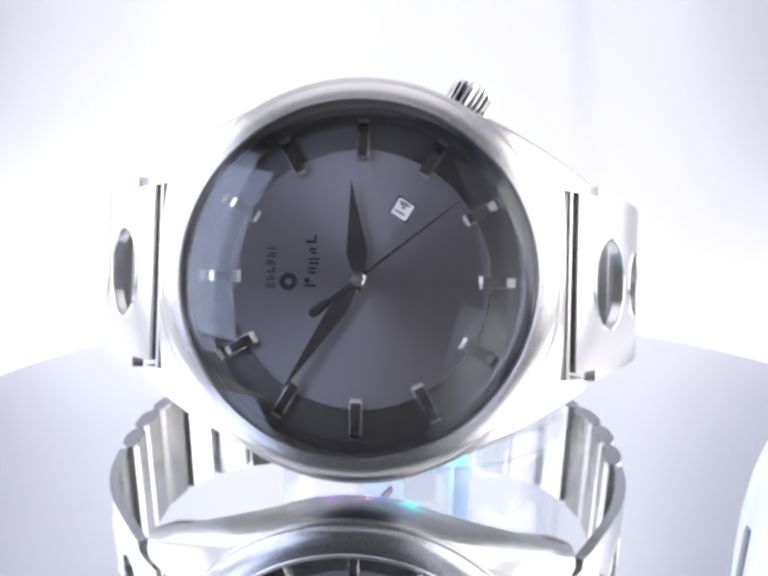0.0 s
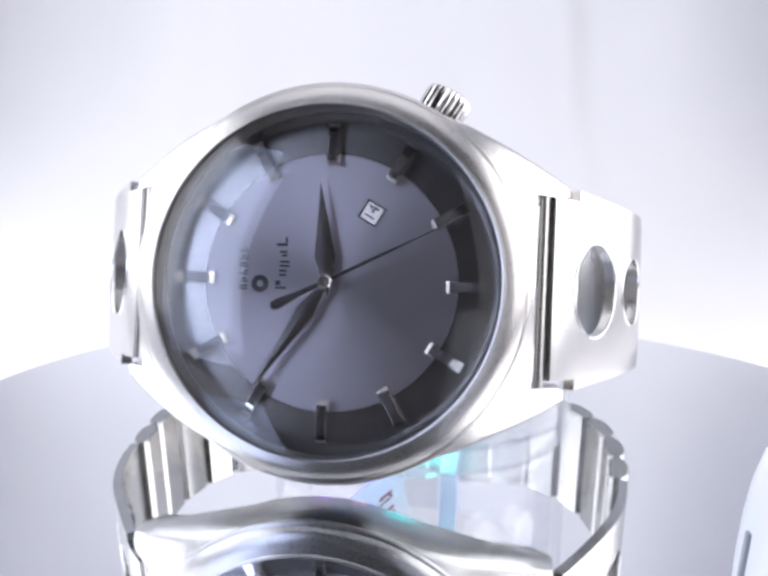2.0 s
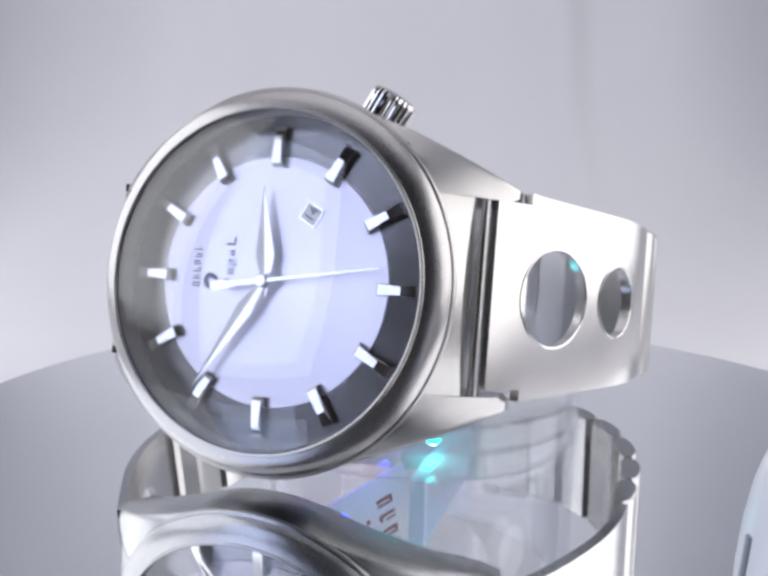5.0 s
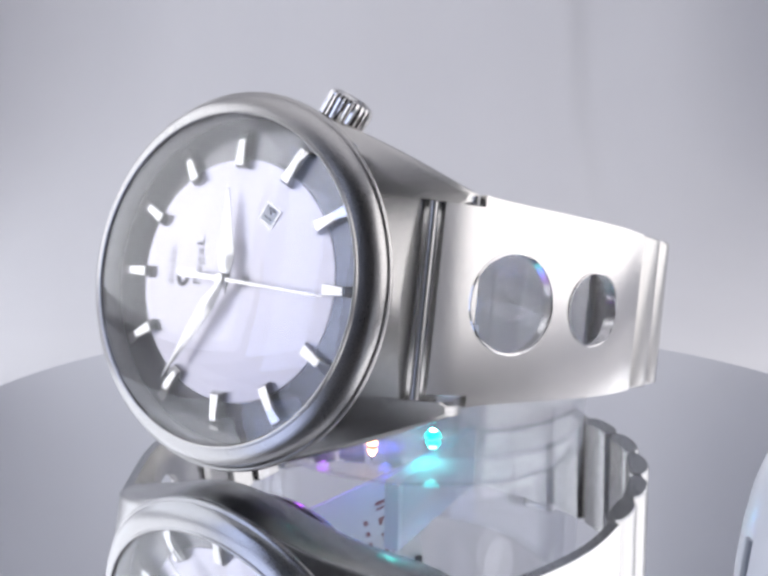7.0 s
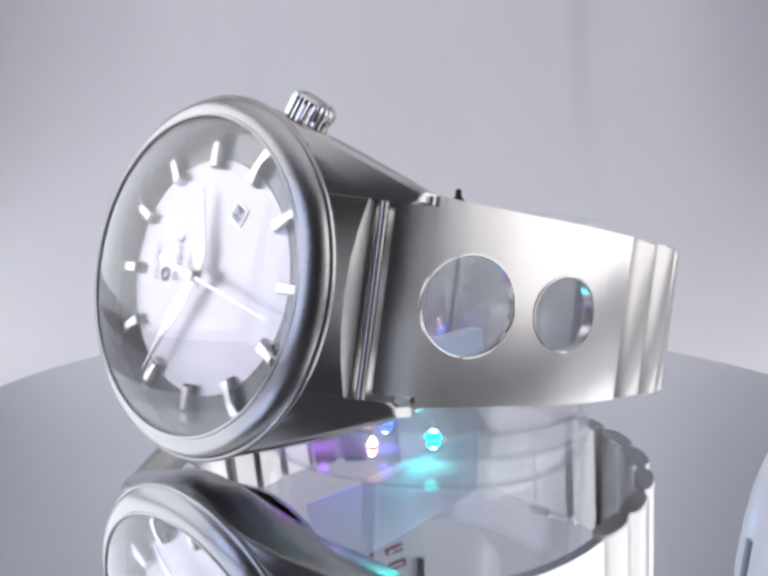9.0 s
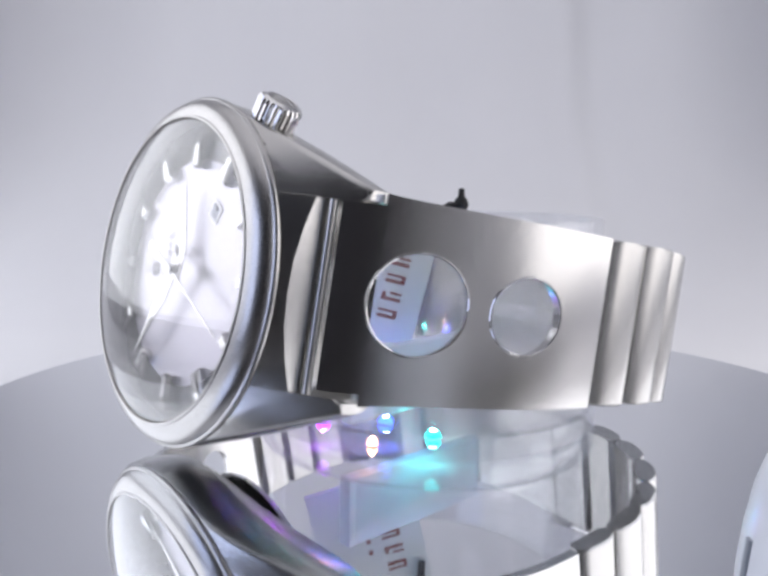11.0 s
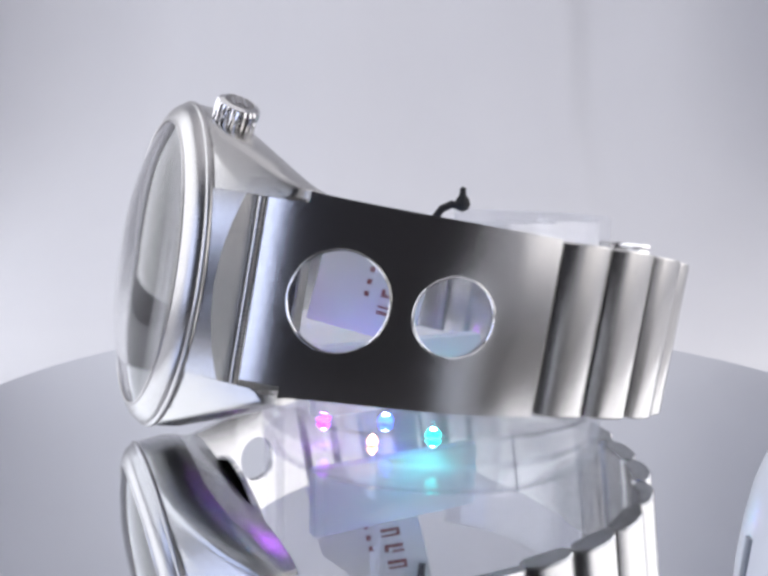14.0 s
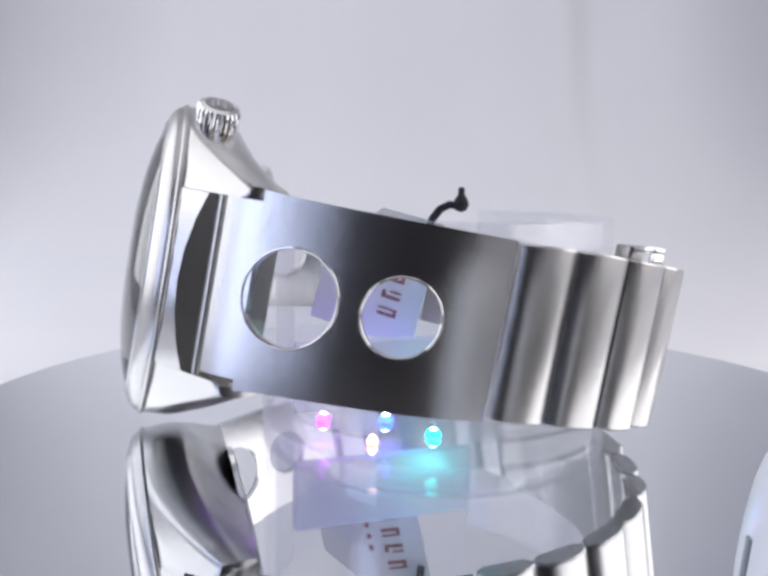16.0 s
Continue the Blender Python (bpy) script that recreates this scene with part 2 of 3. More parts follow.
QUARTER = len(outline()) // 4 + 1


def shoulder_drop(x, y):
    """How far the conical shoulder has fallen below the bezel's foot."""
    return 1.05 * max(0.0, math.hypot(x, y) - CASE_R)


def case_body():
    top_z = -1.9
    layers = [(top_z, 0.32, 21.3), (top_z - 0.12, 0.1, 21.3), (top_z - 0.4, 0.0, 21.3), (-5.5, 0.0, 21.25), (-7.5, 0.0, 20.7), (-9.0, 0.1, 19.2), (-11.0, 0.3, 16.6), (-13.0, 0.6, 13.4), (-13.6, 1.2, 12.4)]
    bm = bmesh.new()
    rings = []
    for z, inset, most in layers:
        ring = []
        for n, (x, y) in enumerate(outline(inset)):
            n = min(n, 4 * QUARTER - 4 - n)
            sunk = z > -3 and min(n, 2 * QUARTER - 2 - n) < 5
            side = 1 if y > 0 else -1
            yy = abs(y)
            if yy > 12.0:
                yy = 12.0 + (yy - 12.0) / (CASE_R - 12.0) * (most - 12.0)
            front = max(0.0, (z + 13.6) / (13.6 + top_z))
            ring.append(bm.verts.new((x, side * yy, (z - 1.05 - 0.0185 * y * y) if sunk else z - shoulder_drop(x, y) * min(1.0, front + 0.02))))
        rings.append(ring)
    for a, b in zip(rings, rings[1:]):
        for i in range(len(a)):
            j = (i + 1) % len(a)
            bm.faces.new((a[i], a[j], b[j], b[i]))
    half, whole = 2 * QUARTER - 2, 4 * QUARTER - 4

    def turns(k):
        """The same place in the four quarters."""
        return (k, half - k, (half + k) % whole, (whole - k) % whole)

    def face(vs):
        vs = [v for n, v in enumerate(vs) if v not in vs[:n]]
        if len(vs) > 2:
            bm.faces.new(vs)
    corner, tip, touch = 5, 13, 22

    # the conical shoulder: a collar under the bezel, and the lugs as ruled strips
    ring, hub, across = rings[0], {}, 10
    for q in range(4):
        for k in range(corner + 1):
            at = turns(k)[q]
            x, y, _ = ring[at].co
            if at not in hub:
                hub[at] = bm.verts.new((math.copysign(math.sqrt(21.1 ** 2 - y * y), x), y, top_z + (0.3 if k < corner else 0.0)))
        for k in range(corner):
            a, b = turns(k)[q], turns(k + 1)[q]
            face([ring[a], ring[b], hub[b], hub[a]])
        first, last = hub[turns(corner)[q]], ring[turns(touch)[q]]
        a0, a1 = math.atan2(abs(first.co.y), abs(first.co.x)), math.atan2(abs(last.co.y), abs(last.co.x))
        sx, sy = math.copysign(1, first.co.x), math.copysign(1, first.co.y)
        row = [first]
        for n in range(1, across):
            a = a0 + (a1 - a0) * n / across
            row.append(bm.verts.new((sx * 21.1 * math.cos(a), sy * 21.1 * math.sin(a), top_z)))
        row.append(last)
        for k in range(corner, tip + 1):
            a, c = ring[turns(k)[q]], ring[turns(touch - (k - corner))[q]]
            line = [a]
            for n in range(1, across):
                p = a.co.lerp(c.co, n / across)
                line.append(bm.verts.new((p.x, p.y, top_z - shoulder_drop(p.x, p.y))))
            line.append(c)
            for n in range(across):
                face([row[n], row[n + 1], line[n + 1], line[n]])
            row = line

    # the flat underside
    ring, hub, z = rings[-1], {}, layers[-1][0]
    for q in range(4):
        for k in range(corner + 1):
            at = turns(k)[q]
            x, y, _ = ring[at].co
            if at not in hub:
                hub[at] = bm.verts.new((math.copysign(12.0, x), y, z))
        for k in range(corner):
            a, b = turns(k)[q], turns(k + 1)[q]
            face([ring[a], ring[b], hub[b], hub[a]])
        for k in range(corner, tip):
            a, b, c, d = (turns(n)[q] for n in (k, k + 1, touch - (k - corner), touch - (k - corner) - 1))
            face([ring[a], ring[b], ring[d], ring[c]])
    inside = {n for k in range(corner + 1, touch) for n in turns(k)}
    order = []
    for k in range(whole):
        if k in inside:
            continue
        if k in turns(corner):
            pair = [ring[k], hub[k]]
            order += pair[::-1] if k in (turns(corner)[0], turns(corner)[2]) else pair
        else:
            order.append(hub.get(k, ring[k]))
    bmesh.ops.triangulate(bm, faces=[bm.faces.new(order)])
    return bm


part("case", case_body(), brushed_steel, watch, smooth=24)
part("bezel", lathe([(18.4, -3.95), (18.4, 0.5), (18.46, 0.66), (18.6, 0.72), (18.76, 0.66), (18.84, 0.48), (18.95, 0.44), (19.5, 0.28), (20.1, -0.05), (20.6, -0.45), (20.95, -0.92), (21.06, -1.2),
                     (21.1, -1.3), (21.3, -1.4), (21.45, -1.55), (21.5, -1.75), (21.46, -1.95), (21.3, -2.08), (20.6, -2.2), (19.6, -3.95)], 160, True), ring_steel, watch, "round brushed steel bezel")
part("case_back", lathe([(0, -14.4), (14.5, -14.4), (15.4, -14.0), (15.6, -13.3), (0, -13.3)], 96), polished_steel, watch)


def dome(r, rise, base, count=28):
    """A dome that is flat in the middle and falls off steeply towards its rim."""
    return [(r * math.sin(0.5 * math.pi * i / count), base + rise * (1 - math.sin(0.5 * math.pi * i / count) ** 3)) for i in range(count + 1)]


glass = part("crystal", lathe(dome(18.38, 2.4, 0.5) + dome(18.38, 1.9, -0.4)[::-1], 128), crystal_glass, watch, "domed clear watch glass", smooth=50)
glass.visible_shadow = False

# the dial
DIAL = -3.0
part("dial", lathe([(0, DIAL), (13.7, DIAL), (13.75, DIAL - 0.12), (0, DIAL - 0.12)], 128), dial_silver, watch, "silver sunburst dial centre")
part("chapter_ring", lathe([(13.76, DIAL - 0.1), (18.5, DIAL - 0.55), (18.5, DIAL - 0.9), (13.76, DIAL - 0.9)], 128, True), dial_grey, watch, "darker grey sloping outer ring")


def turned(bm, degrees):
    """Degrees clockwise from twelve o'clock, which lies at -x."""
    bm.transform(Matrix.Rotation(radians(180 - degrees), 4, "Z"))
    return bm


for hour in range(12):
    bm = bmesh.new()
    low = [bm.verts.new((x, k * w, DIAL - 0.3)) for x, w, k in ((12.5, 0.74, -1), (17.0, 0.74, -1), (17.0, 0.74, 1), (12.5, 0.74, 1))]
    mid = [bm.verts.new((x, k * w, DIAL + 0.55)) for x, w, k in ((12.55, 0.7, -1), (16.9, 0.62, -1), (16.9, 0.62, 1), (12.55, 0.7, 1))]
    top = [bm.verts.new((x, k * w, DIAL + 1.0)) for x, w, k in ((12.9, 0.58, -1), (15.4, 0.42, -1), (15.4, 0.42, 1), (12.9, 0.58, 1))]
    for a, b in ((low, mid), (mid, top)):
        for i in range(4):
            bm.faces.new((a[i], a[(i + 1) % 4], b[(i + 1) % 4], b[i]))
    bm.faces.new(top)
    bm.faces.new(low[::-1])
    part("hour_marker", turned(bm, 30 * hour), polished_steel, watch, smooth=0)


def hand(length, wide, tail, z, degrees, name):
    """A faceted pointed hand with a ridge along it."""
    bm = bmesh.new()
    far, near, back = (length, 0, z), (length * 0.26, 0, z + 0.1), (-tail, 0, z)
    v = [bm.verts.new(p) for p in (far, (length * 0.26, wide, z), back, (length * 0.26, -wide, z), near)]
    for i in range(4):
        bm.faces.new((v[i], v[(i + 1) % 4], v[4]))
    w = [bm.verts.new((p[0], p[1], z - 0.12)) for p in (far, (length * 0.26, wide, z), back, (length * 0.26, -wide, z))]
    for i in range(4):
        bm.faces.new((v[(i + 1) % 4], v[i], w[i], w[(i + 1) % 4]))
    bm.faces.new(w)
    return part(name, turned(bm, degrees), polished_steel, watch, smooth=0)


hand(10.6, 1.15, 1.9, DIAL + 1.1, 84, "hour_hand")
hand(14.6, 1.0, 1.9, DIAL + 1.5, 303, "minute_hand")

second_hand = new("second_hand")
second_hand.parent = watch
Z2 = -1.05
part("needle", prism([(0, 0.22), (13.8, 0.07), (13.8, -0.07), (0, -0.22)], Z2, Z2 + 0.12), polished_steel, second_hand, smooth=0)
part("counterweight", prism([(0, 0.24), (-3.0, 0.3), (-5.4, 0.55), (-6.2, 0.45), (-6.4, 0), (-6.2, -0.45), (-5.4, -0.55), (-3.0, -0.3), (0, -0.24)], Z2, Z2 + 0.16), polished_steel, second_hand, smooth=0)
part("hub", lathe([(0, Z2 - 0.5), (0.75, Z2 - 0.5), (0.75, Z2 + 0.2), (0.6, Z2 + 0.35), (0.25, Z2 + 0.35), (0.2, Z2 + 0.28), (0, Z2 + 0.28)], 32), polished_steel, second_hand)

# date window at four o'clock


def placed(bm, x, y, degrees):
    bm.transform(Matrix.Translation((x, y, 0)) @ Matrix.Rotation(radians(degrees), 4, "Z"))
    return bm


DX, DY = 8.7 * math.cos(radians(60)), 8.7 * math.sin(radians(60))
date = part("date_window", placed(block(-0.95, 0.95, -0.95, 0.95, DIAL - 0.05, DIAL + 0.03), DX, DY, 60), date_paper, watch, "white date window")
frame_bm = bmesh.new()
for x0, x1, y0, y1 in ((-1.12, 1.12, 0.95, 1.12), (-1.12, 1.12, -1.12, -0.95), (-1.12, -0.95, -0.95, 0.95), (0.95, 1.12, -0.95, 0.95)):
    block(x0, x1, y0, y1, DIAL - 0.05, DIAL + 0.12, bm=frame_bm)
part("date_frame", placed(frame_bm, DX, DY, 60), polished_steel, date, smooth=0)


def letters(name, text, size, x, y, z, degrees, mat, parent):
    curve = bpy.data.curves.new(name, "FONT")
    curve.body, curve.size, curve.align_x, curve.align_y, curve.extrude = text, size * MM, "CENTER", "CENTER", 0.02 * MM
    ob = new(name, curve)
    ob.data.materials.append(mat)
    ob.parent = parent
    ob.matrix_basis = pose(x * MM, y * MM, z * MM, 0, 0, degrees)
    return ob


letters("date_number", "14", 1.75, DX, DY, DIAL + 0.05, 60, ink, date)


bm = bmesh.new()
for i in range(6):
    y = -1.1 + 0.82 * i
    block(-10.0, -9.0, y, y + 0.14, DIAL + 0.005, DIAL + 0.035, bm=bm)
    block(-10.0 + 0.3 * (i % 3), -9.0 - 0.2 * (i % 2), y + 0.3, y + 0.46, DIAL + 0.005, DIAL + 0.035, bm=bm)
part("dial_print", bm, ink, watch, smooth=0)
bm = bmesh.new()
for y, w, a, b in ((-0.9, 0.24, -5.9, -4.7), (-0.5, 0.5, -5.9, -5.35), (0.5, 0.24, -5.5, -4.7), (0.95, 0.24, -5.5, -4.7), (1.5, 0.22, -5.5, -4.4), (1.95, 0.22, -5.5, -4.4),
                   (2.6, 0.24, -5.3, -4.7), (3.0, 0.24, -5.5, -4.7), (3.75, 0.28, -5.9, -4.7), (4.1, 0.6, -4.95, -4.7)):
    block(a, b, y, y + w, DIAL + 0.005, DIAL + 0.035, bm=bm)
part("dial_print", bm, ink, watch, smooth=0)
part("dial_emblem", placed(lathe([(0.35, DIAL + 0.005), (0.95, DIAL + 0.005), (0.95, DIAL + 0.04), (0.35, DIAL + 0.04)], 32, True), -7.6, -0.4, 0), ink, watch, smooth=0)

# the crown between four and five o'clock
bm = bmesh.new()
steps = 72
prof = [(0.9, -2.5), (0.9, 0.0), (2.3, 0.0), (2.65, 0.25), (2.7, 2.6), (2.45, 3.1), (1.9, 3.35), (1.6, 3.2), (0, 3.2)]
rings = []
for k, (r, z) in enumerate(prof):
    ring = []
    for i in range(steps):
        rr = r * (0.93 if k in (3, 4) and i % 3 == 0 else 1)
        ring.append(bm.verts.new((rr * math.cos(2 * math.pi * i / steps), rr * math.sin(2 * math.pi * i / steps), z)))
    rings.append(ring)
for a, b in zip(rings, rings[1:]):
    for i in range(steps):
        if a is rings[-2]:
            continue
        bm.faces.new((a[i], a[(i + 1) % steps], b[(i + 1) % steps], b[i]))
cap = bm.verts.new((0, 0, 3.2))
for i in range(steps):
    bm.faces.new((rings[-2][i], rings[-2][(i + 1) % steps], cap))
crown_dir = Vector((math.cos(radians(60)), math.sin(radians(60)), 0))
bm.transform(Matrix.Translation(crown_dir * 21.2 + Vector((0, 0, -5.2))) @ crown_dir.to_track_quat("Z", "Y").to_matrix().to_4x4())
bmesh.ops.delete(bm, geom=[v for v in bm.verts if not v.link_faces], context="VERTS")
part("crown", bm, polished_steel, watch, "fluted steel winding crown", smooth=25)

CROWN = Matrix.Translation(crown_dir * 21.2 + Vector((0, 0, -5.2))) @ crown_dir.to_track_quat("Z", "Y").to_matrix().to_4x4()
bm = lathe([(0, 3.22), (1.75, 3.22), (1.75, 3.3), (0, 3.3)], 40)
bm.transform(CROWN)
part("crown_cap", bm, dark_steel, watch, "dark recessed crown cap")
bm = bmesh.new()
for x0, x1, y0, y1 in ((-1.3, 1.2, -0.75, -0.4), (-0.7, 1.35, 0.05, 0.4), (-1.1, 0.4, 0.75, 1.05)):
    block(x0, x1, y0, y1, 3.31, 3.42, bm=bm)
bm.transform(CROWN)
part("crown_emblem", bm, polished_steel, watch, smooth=0)

# ---- the bracelet: its line in x and z, seen from above ----
LINE = [(24.0, -6.8), (25.4, -8.3), (27.1, -10.6), (29.65, -14.6), (32.8, -19.9), (35.5, -25.3), (37.2, -30.4), (38.1, -35.7),
        (38.9, -41.2), (39.0, -47.0), (38.0, -52.6), (35.6, -57.8), (32.0, -62.0), (27.3, -65.2), (21.8, -67.3), (15.6, -68.6), (8.0, -69.2), (0.0, -69.4)]


def smooth_line(points, per=12):
    out = []
    n = len(points)
    for i in range(n - 1):
        p = [Vector(points[max(0, min(n - 1, k))]) for k in (i - 1, i, i + 1, i + 2)]
        for s in range(per):
            t = s / per
            out.append(0.5 * ((2 * p[1]) + (p[2] - p[0]) * t + (2 * p[0] - 5 * p[1] + 4 * p[2] - p[3]) * t * t + (3 * p[1] - p[0] - 3 * p[2] + p[3]) * t ** 3))
    out.append(Vector(points[-1]))
    return out


TRACK = smooth_line(LINE)
LENGTHS = [0.0]
for a, b in zip(TRACK, TRACK[1:]):
    LENGTHS.append(LENGTHS[-1] + (b - a).length)


def on_line(s):
    i = max(0, min(len(TRACK) - 2, int(np.searchsorted(LENGTHS, s)) - 1))
    f = (s - LENGTHS[i]) / (LENGTHS[i + 1] - LENGTHS[i])
    p = TRACK[i].lerp(TRACK[i + 1], f)
    t = (TRACK[i + 1] - TRACK[i]).normalized()
    return p, t


def lift(z):
    return 0.35 + 0.036 * max(0.0, min(40.0, -z - 6.5))


def on_band(s, v, depth, side=1):
    """A place on the bracelet: s along it, v across it, depth inwards."""
    p, t = on_line(s)
    flare = 0.1 * min(16.0, max(0.0, -p.y - 6.0)) if side < 0 else 0.0
    return (side * (p.x + t.y * depth + flare), v + lift(p.y), p.y - t.x * depth)


def arc_at(index):
    return LENGTHS[index * 12]


S_END = arc_at(7)
HOLES = [(arc_at(3) - 0.25, 5.55), (arc_at(5), 4.35)]


def half_width(s):
    shoulder = arc_at(2) - 0.3
    if s < shoulder:
        return 10.0
    return 11.3 - 1.4 * ((s - shoulder) / (S_END - shoulder)) ** 0.65


def band_plate(side):
    """The perforated plate: two round holes, the edges rounded, a notch for the lug."""
    thick = 1.3
    cells = []
    bm = bmesh.new()

    def add(s, v, depth):
        return bm.verts.new(on_band(s, v, depth, side))

    shoulder = arc_at(2) - 0.3
    h1, r1 = HOLES[0]
    h2, r2 = HOLES[1]
    a1, b1, a2, b2 = h1 - r1 - 0.55, h1 + r1 + 0.55, h2 - r2 - 0.55, h2 + r2 + 0.55

    def strip(s0, s1, n):
        rows = [s0 + (s1 - s0) * i / n for i in range(n + 1)]
        for p, q in zip(rows, rows[1:]):
            vs = []
            for k in range(13):
                f = -1 + 2 * k / 12
                vs.append(((p, f * half_width(p + 1e-6)), (q, f * half_width(q - 1e-6))))
            for k in range(12):
                cells.append((vs[k][0], vs[k + 1][0], vs[k + 1][1], vs[k][1]))

    def holed(s0, s1, sc, r):
        m = 64
        edge, ring = [], []
        for k in range(m):
            a = 2 * math.pi * (k + 0.5) / m
            c, d = math.cos(a), math.sin(a)
            hs = (s1 - sc) if c > 0 else (sc - s0)
            w = half_width(sc)
            if abs(c) * w > abs(d) * hs:
                e = (sc + math.copysign(hs, c), d / abs(c) * hs)
            else:
                e = (sc + c / abs(d) * w, math.copysign(1, d) * half_width(sc + c / abs(d) * w))
            edge.append(e)
            ring.append((sc + r * c, r * d))
        levels = 6
        for j in range(levels):
            f, g = j / levels, (j + 1) / levels
            for k in range(m):
                n = (k + 1) % m
                cells.append(tuple((x0 + (x1 - x0) * t, y0 + (y1 - y0) * t) for (x0, y0), (x1, y1), t in
                                   ((edge[k], ring[k], f), (edge[n], ring[n], f), (edge[n], ring[n], g), (edge[k], ring[k], g))))
        for cs in (-1, 1):
            for cd in (-1, 1):
                corner = (s1 if cs > 0 else s0, cd * half_width(s1 if cs > 0 else s0))
                pick = sorted(range(m), key=lambda k: (edge[k][0] - corner[0]) ** 2 + (edge[k][1] - corner[1]) ** 2)
                flat_s = [k for k in pick if abs(edge[k][0] - corner[0]) < 1e-6][0]
                flat_v = [k for k in pick if abs(edge[k][0] - corner[0]) > 1e-6][0]
                cells.append((edge[flat_s], corner, edge[flat_v]))

    strip(0.0, shoulder, 6)
    if a1 > shoulder:
        strip(shoulder, a1, 3)
    holed(max(a1, shoulder), b1, h1, r1)
    strip(b1, a2, 4)
    holed(a2, b2, h2, r2)
    strip(b2, S_END, 8)
    index = {}

    def vert(p, depth):
        key = (round(p[0], 3), round(p[1], 3), depth)
        if key not in index:
            index[key] = add(p[0], p[1], depth)
        return index[key]

    for cell in cells:
        vs = [vert(p, 0.0) for p in cell]
        if len(set(vs)) == len(vs):
            try:
                bm.faces.new(vs)
            except ValueError:
                pass
    top = list(bm.faces)
    bmesh.ops.recalc_face_normals(bm, faces=top)
    back_of = {}
    for (s, v, depth), ob in list(index.items()):
        back_of[ob] = add(s, v, thick)
    for f in top:
        bm.faces.new([back_of[v] for v in reversed(f.verts)])
    bm.edges.index_update()
    for e in [e for e in bm.edges if len(e.link_faces) == 1 and e.verts[0] in back_of and e.verts[1] in back_of]:
        a, b = e.verts
        bm.faces.new((a, b, back_of[b], back_of[a]))
    return bm


def band_link(s0, s1, side, half, thick=2.6):
    """A bar with a rounded outer face."""
    n = 8
    section = []
    for i in range(n + 1):
        f = i / n
        section.append((s0 + 0.12 + (s1 - s0 - 0.24) * f, 0.75 * (2 * f - 1) ** 4 - 0.25 * (1 - (2 * f - 1) ** 2)))
    section += [(s1 - 0.12, thick * 0.75), (s1 - 0.9, thick), (s0 + 0.9, thick), (s0 + 0.12, thick * 0.75)]
    bm = bmesh.new()
    rings = []
    for v, shrink in ((-half, 0.25), (-half + 0.25, 0.0), (half - 0.25, 0.0), (half, 0.25)):
        ring = []
        for s, d in section:
            d2 = d + shrink if d < thick / 2 else d - shrink
            ring.append(bm.verts.new(on_band(s, v, d2, side)))
        rings.append(ring)
    for a, b in zip(rings, rings[1:]):
        for i in range(len(a)):
            j = (i + 1) % len(a)
            bm.faces.new((a[i], a[j], b[j], b[i]))
    bm.faces.new(rings[0])
    bm.faces.new(rings[-1])
    return bm


for side in (1, -1):
    part("bracelet_plate", band_plate(side), bracelet_steel, watch, "brushed steel plate with two round holes", smooth=35)
    for h, r in HOLES:
        loop = [on_band(h + r * math.cos(a), r * math.sin(a), 0.02, side) for a in (2 * math.pi * k / 64 for k in range(65))]
        part("hole_rim", tube(loop, 0.15, 8), polished_steel, watch, "polished rim of a round hole")
    s = S_END + 0.35
    last_s = arc_at(16)
    while s < last_s:
        part("bracelet_link", band_link(s, s + 7.0, side, 9.8), brushed_steel, watch, smooth=35)
        s += 7.05
    part("spring_bar", tube([(side * 22.72, -10.35, -6.55), (side * 22.72, 10.35, -6.55)], 0.5, 24), ring_steel, watch, "spring bar tube")

rows, back = [], []
for i in range(13):
    x = -17 + 34 * i / 12
    z = -70.8 + 0.006 * x * x
    rows.append([(x, y + lift(-75), z) for y in (-9.6, -9.0, 9.0, 9.6)])
    back.append([(x, y + lift(-75), z + 3.4) for y in (-9.6, -9.0, 9.0, 9.6)])
part("clasp", sheet(rows, back), brushed_steel, watch, "folding steel clasp")

catch = part("clasp_catch", block(9.5, 13.2, 10.8, 14.0, -70.0, -67.2, 0.4), dark_steel, watch, "dark steel catch on the clasp")
bm = bmesh.new()
for x0, x1, y0, y1 in ((12.9, 18.4, 13.2, 14.2), (17.5, 18.4, 11.0, 13.3), (12.9, 18.4, 10.6, 11.2)):
    block(x0, x1, y0, y1, -69.4, -67.6, 0.15, bm=bm)
part("catch_loop", bm, polished_steel, catch, "bright steel loop")

# ---- the clear stand inside the bracelet ----
stand = new("display_stand")
tagged(stand, "clear acrylic ring stand inside the bracelet", "stand")



def open_ring(outer, inner, low, high, start, end, steps=110):
    """An upright wall bent round, open on one side, with softened edges."""
    section = [(outer, low), (outer, high - 0.25), (outer - 0.25, high), (inner + 0.25, high), (inner, high - 0.25), (inner, low)]
    bm = bmesh.new()
    rings = []
    for i in range(steps + 1):
        a = radians(start + (end - start) * i / steps)
        rings.append([bm.verts.new((r * math.cos(a), r * math.sin(a), z)) for r, z in section])
    for a, b in zip(rings, rings[1:]):
        for k in range(len(section)):
            n = (k + 1) % len(section)
            bm.faces.new((a[k], a[n], b[n], b[k]))
    bm.faces.new(rings[0])
    bm.faces.new(rings[-1])
    return bm


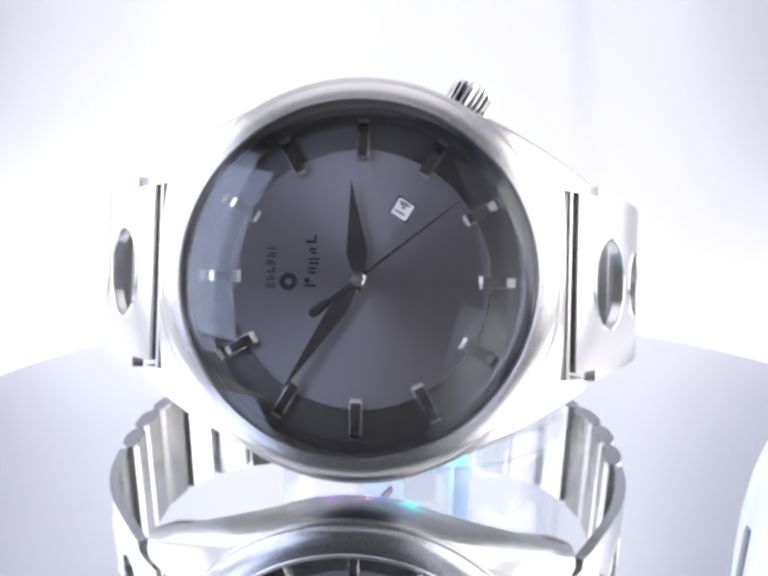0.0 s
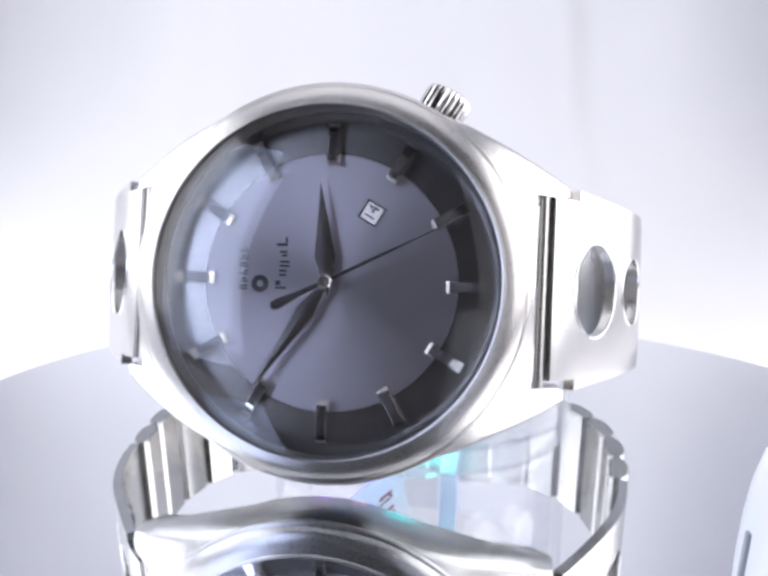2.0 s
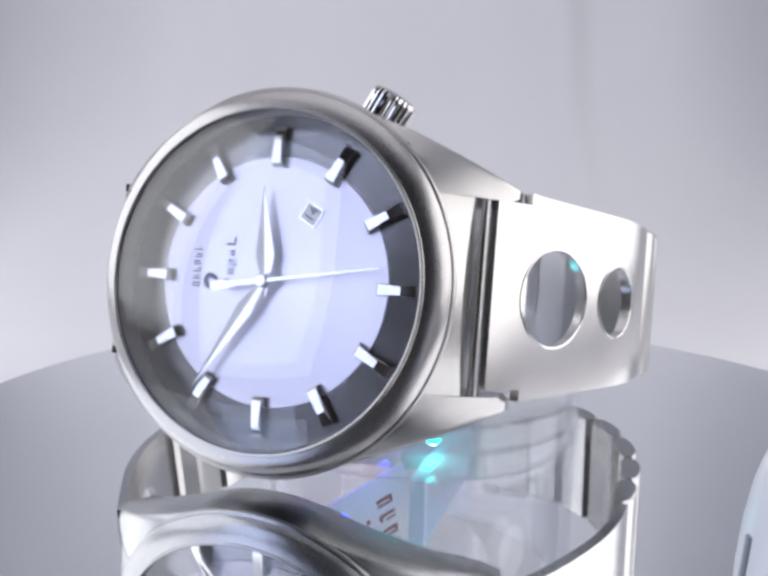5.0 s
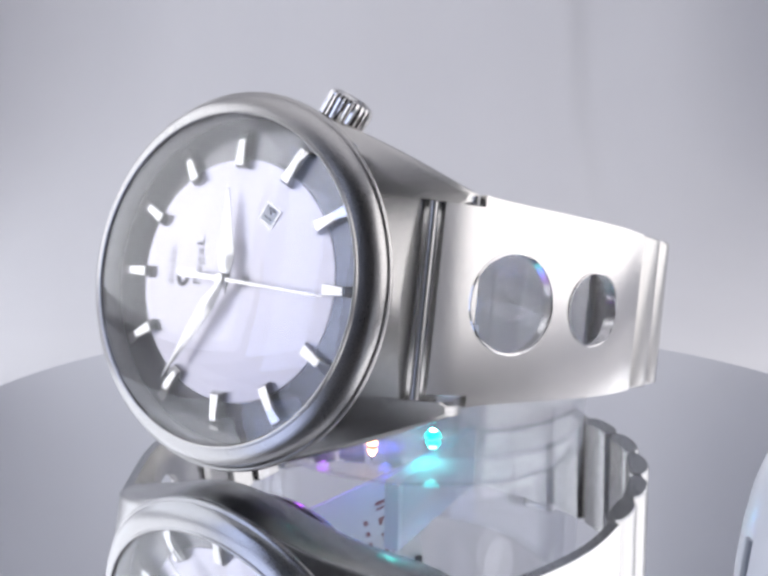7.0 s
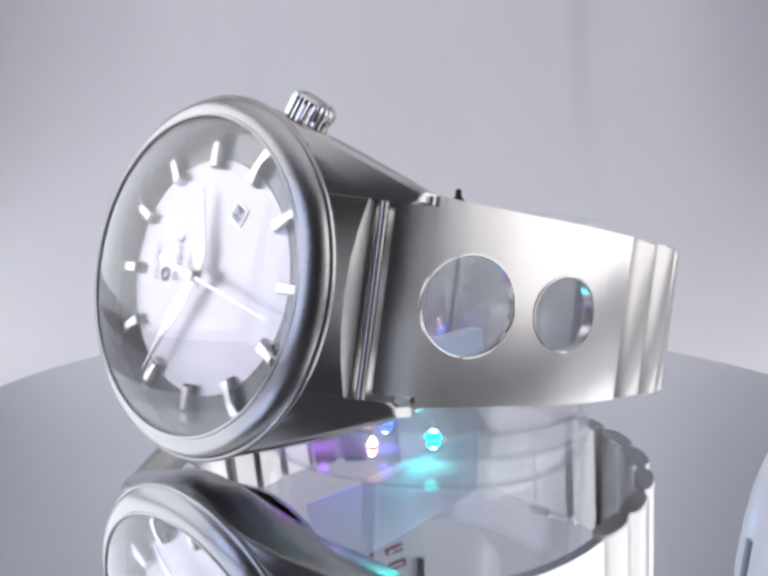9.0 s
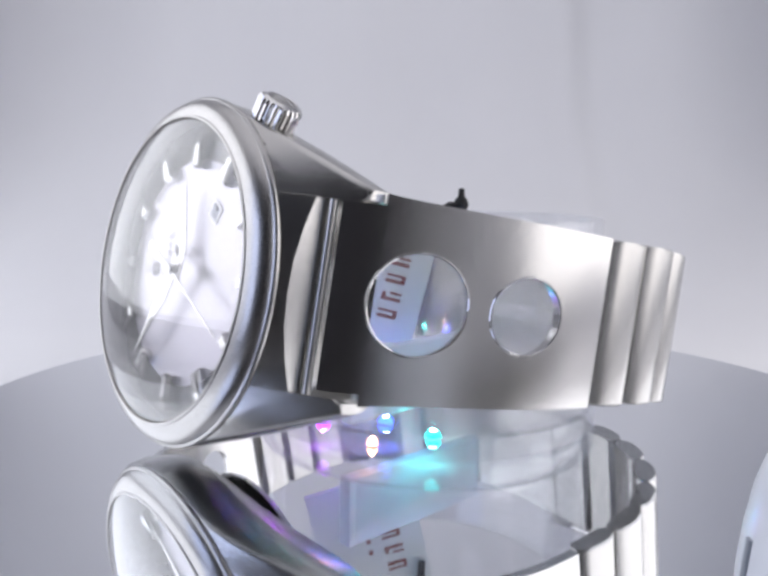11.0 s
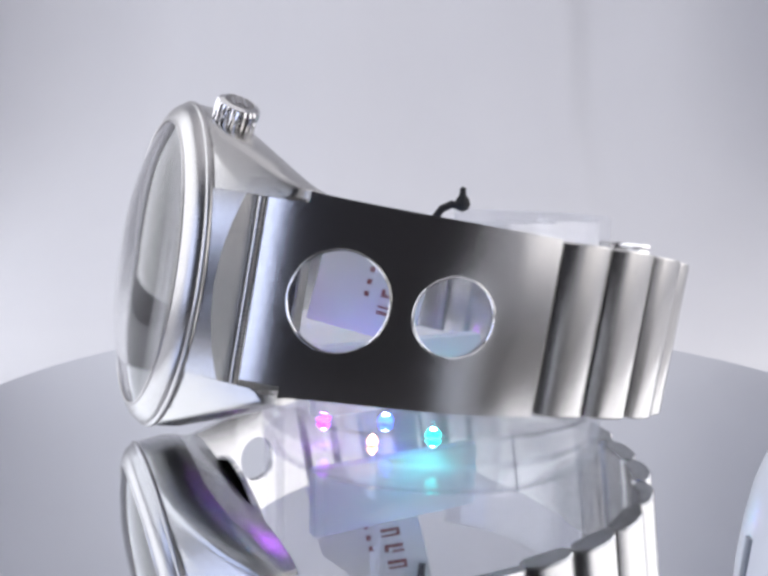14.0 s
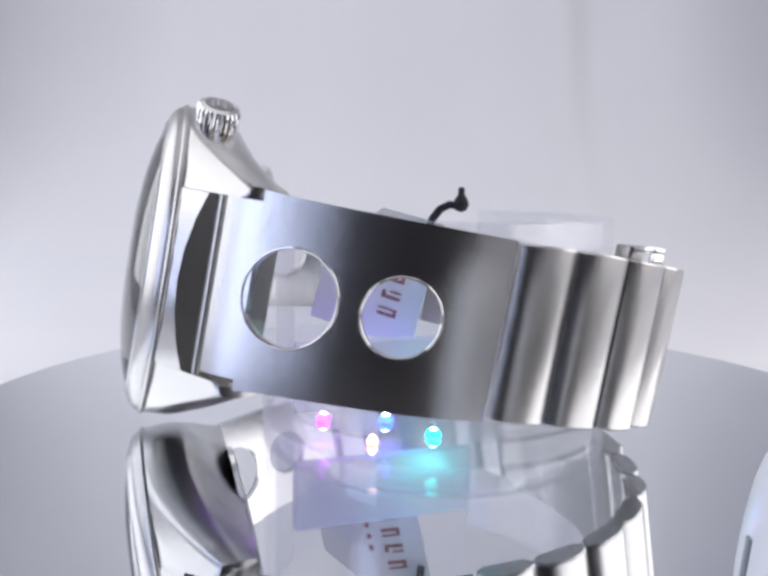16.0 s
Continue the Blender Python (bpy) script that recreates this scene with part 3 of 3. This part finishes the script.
part("ring", open_ring(25.4, 23.6, 3.7, 30.0, -130, 139), clear_acrylic, stand, "upright clear acrylic ring open on one side").visible_shadow = False
part("pedestal", lathe([(0, 0.05), (25.2, 0.05), (25.6, 0.4), (25.6, 3.2), (25.2, 3.6), (0, 3.6)], 128), milky_acrylic, stand, "thick round clear foot").visible_shadow = False
part("side_wall", block(6.6, 8.8, -23.0, 3.0, 3.65, 13.0, 0.3), frosted_acrylic, stand, "upright frosted acrylic cheek").visible_shadow = False

# ---- the paper tag on its black cord, inside the ring ----
tag = new("price_tag")
tagged(tag, "white card tag with red print on a black cord", "tag")
LEAN = Matrix.Translation((-1.0, 0, 19.2)) @ Matrix.Rotation(radians(14), 4, "Y")
bm = prism([(-13.0, -9.0), (3.5, -9.0), (3.5, 10.4), (-6.0, 10.4), (-13.0, 2.5)], -0.25, 0.25, 0.1)
bm.transform(LEAN @ Matrix.Rotation(radians(90), 4, "X"))
part("card", bm, card_white, tag)
bm = bmesh.new()
for i in range(5):
    z = 5.4 - 2.7 * i
    block(-2.9, 0.1, -0.34, -0.26, z, z + 0.55, bm=bm)
    block(-2.9 + 1.2 * (i % 2), 0.1, -0.34, -0.26, z + 1.0, z + 1.35, bm=bm)
    block(-0.5 - 2.4 * (i % 2), 0.1 - 2.4 * (i % 2), -0.335, -0.265, z + 0.3, z + 1.2, bm=bm)
for i in range(4):
    block(-5.4, -4.7, -0.34, -0.26, 2.5 - 1.9 * i, 3.3 - 1.9 * i, bm=bm)
bm.transform(LEAN)
part("tag_print", bm, red_ink, tag, "dark red print", smooth=0)
bm = lathe([(0, -1.3), (0.8, -1.0), (1.15, -0.2), (0.95, 0.6), (0.5, 1.2), (0.45, 2.2), (0, 2.4)], 16)
bm.transform(Matrix.Translation((7.4, -0.9, 31.6)))
part("knot", bm, cord_black, tag, "knot in the black cord")
part("cord", tube([(3.0, -0.6, 25), (2.8, -1.0, 27.2), (3.3, -1.2, 29.2), (4.4, -1.2, 30.7), (5.8, -1.1, 31.4), (7.0, -1.0, 31.2), (7.9, -0.9, 31.2)], 0.6), cord_black, tag, "black cord loop")

# ---- coloured lamps under the stand ----
for x, y, r, colour, label, power in ((5.6, -13.0, 1.05, (0.0, 0.78, 0.72), "small cyan-green glowing lamp", 420), (-2.6, -16.6, 0.7, (1.0, 0.42, 0.22), "small warm orange glowing lamp", 80),
                                      (-1.0, -7.0, 1.1, (0.03, 0.1, 1.0), "small blue glowing lamp", 420), (-10.0, -7.0, 1.0, (0.5, 0.03, 1.0), "small violet glowing lamp", 300)):
    led = new("coloured_lamp")
    led.matrix_world = pose(x * MM, y * MM, 0)
    tagged(led, label, "lamp", group="coloured lamps under the stand")
    part("lens", lathe([(r, 0.2), (r * 0.98, 0.45), (r * 0.88, 0.75), (r * 0.7, 0.98), (r * 0.45, 1.1)], 32), glowing("lens_glow", colour, 12.0), led)
    part("bulb_tip", lathe([(r * 0.45, 1.08), (r * 0.42, 1.18), (r * 0.26, 1.28), (0, 1.31)], 24), glowing("tip_glow", tuple(0.08 + 0.92 * c for c in colour), power), led, "white-hot tip of the lamp")
    part("collar", lathe([(0, 0.06), (r * 1.1, 0.06), (r * 1.1, 0.16), (r * 1.01, 0.2), (0, 0.2)], 24), plastic_white, led)

# ---- what turns ----
TURN = [(0.0, 0.0), (0.5, 1.4), (1.5, 4.25), (2.5, 7.8), (3.5, 11.6), (4.0, 13.75), (5.5, 20.7), (7.0, 28.0), (7.5, 30.2), (9.0, 36.8), (11.0, 46.1), (12.5, 53.4), (14.0, 60.5),
        (14.5, 62.9), (16.0, 70.1)]


def motions():
    for thing, rest in ((watch, WATCH_REST), (stand, pose(0.0016, 0.0056, 0)), (tag, pose(0.001, 0.002, 0, 0, 0, 57))):
        walk(thing, [(t, pose(0, 0, 0, 0, 0, -a) @ rest) for t, a in TURN])
    walk(second_hand, [(t, pose(0, 0, 0, 0, 0, 180 - 141 - 6 * t)) for t in range(0, 17, 2)])


motions()
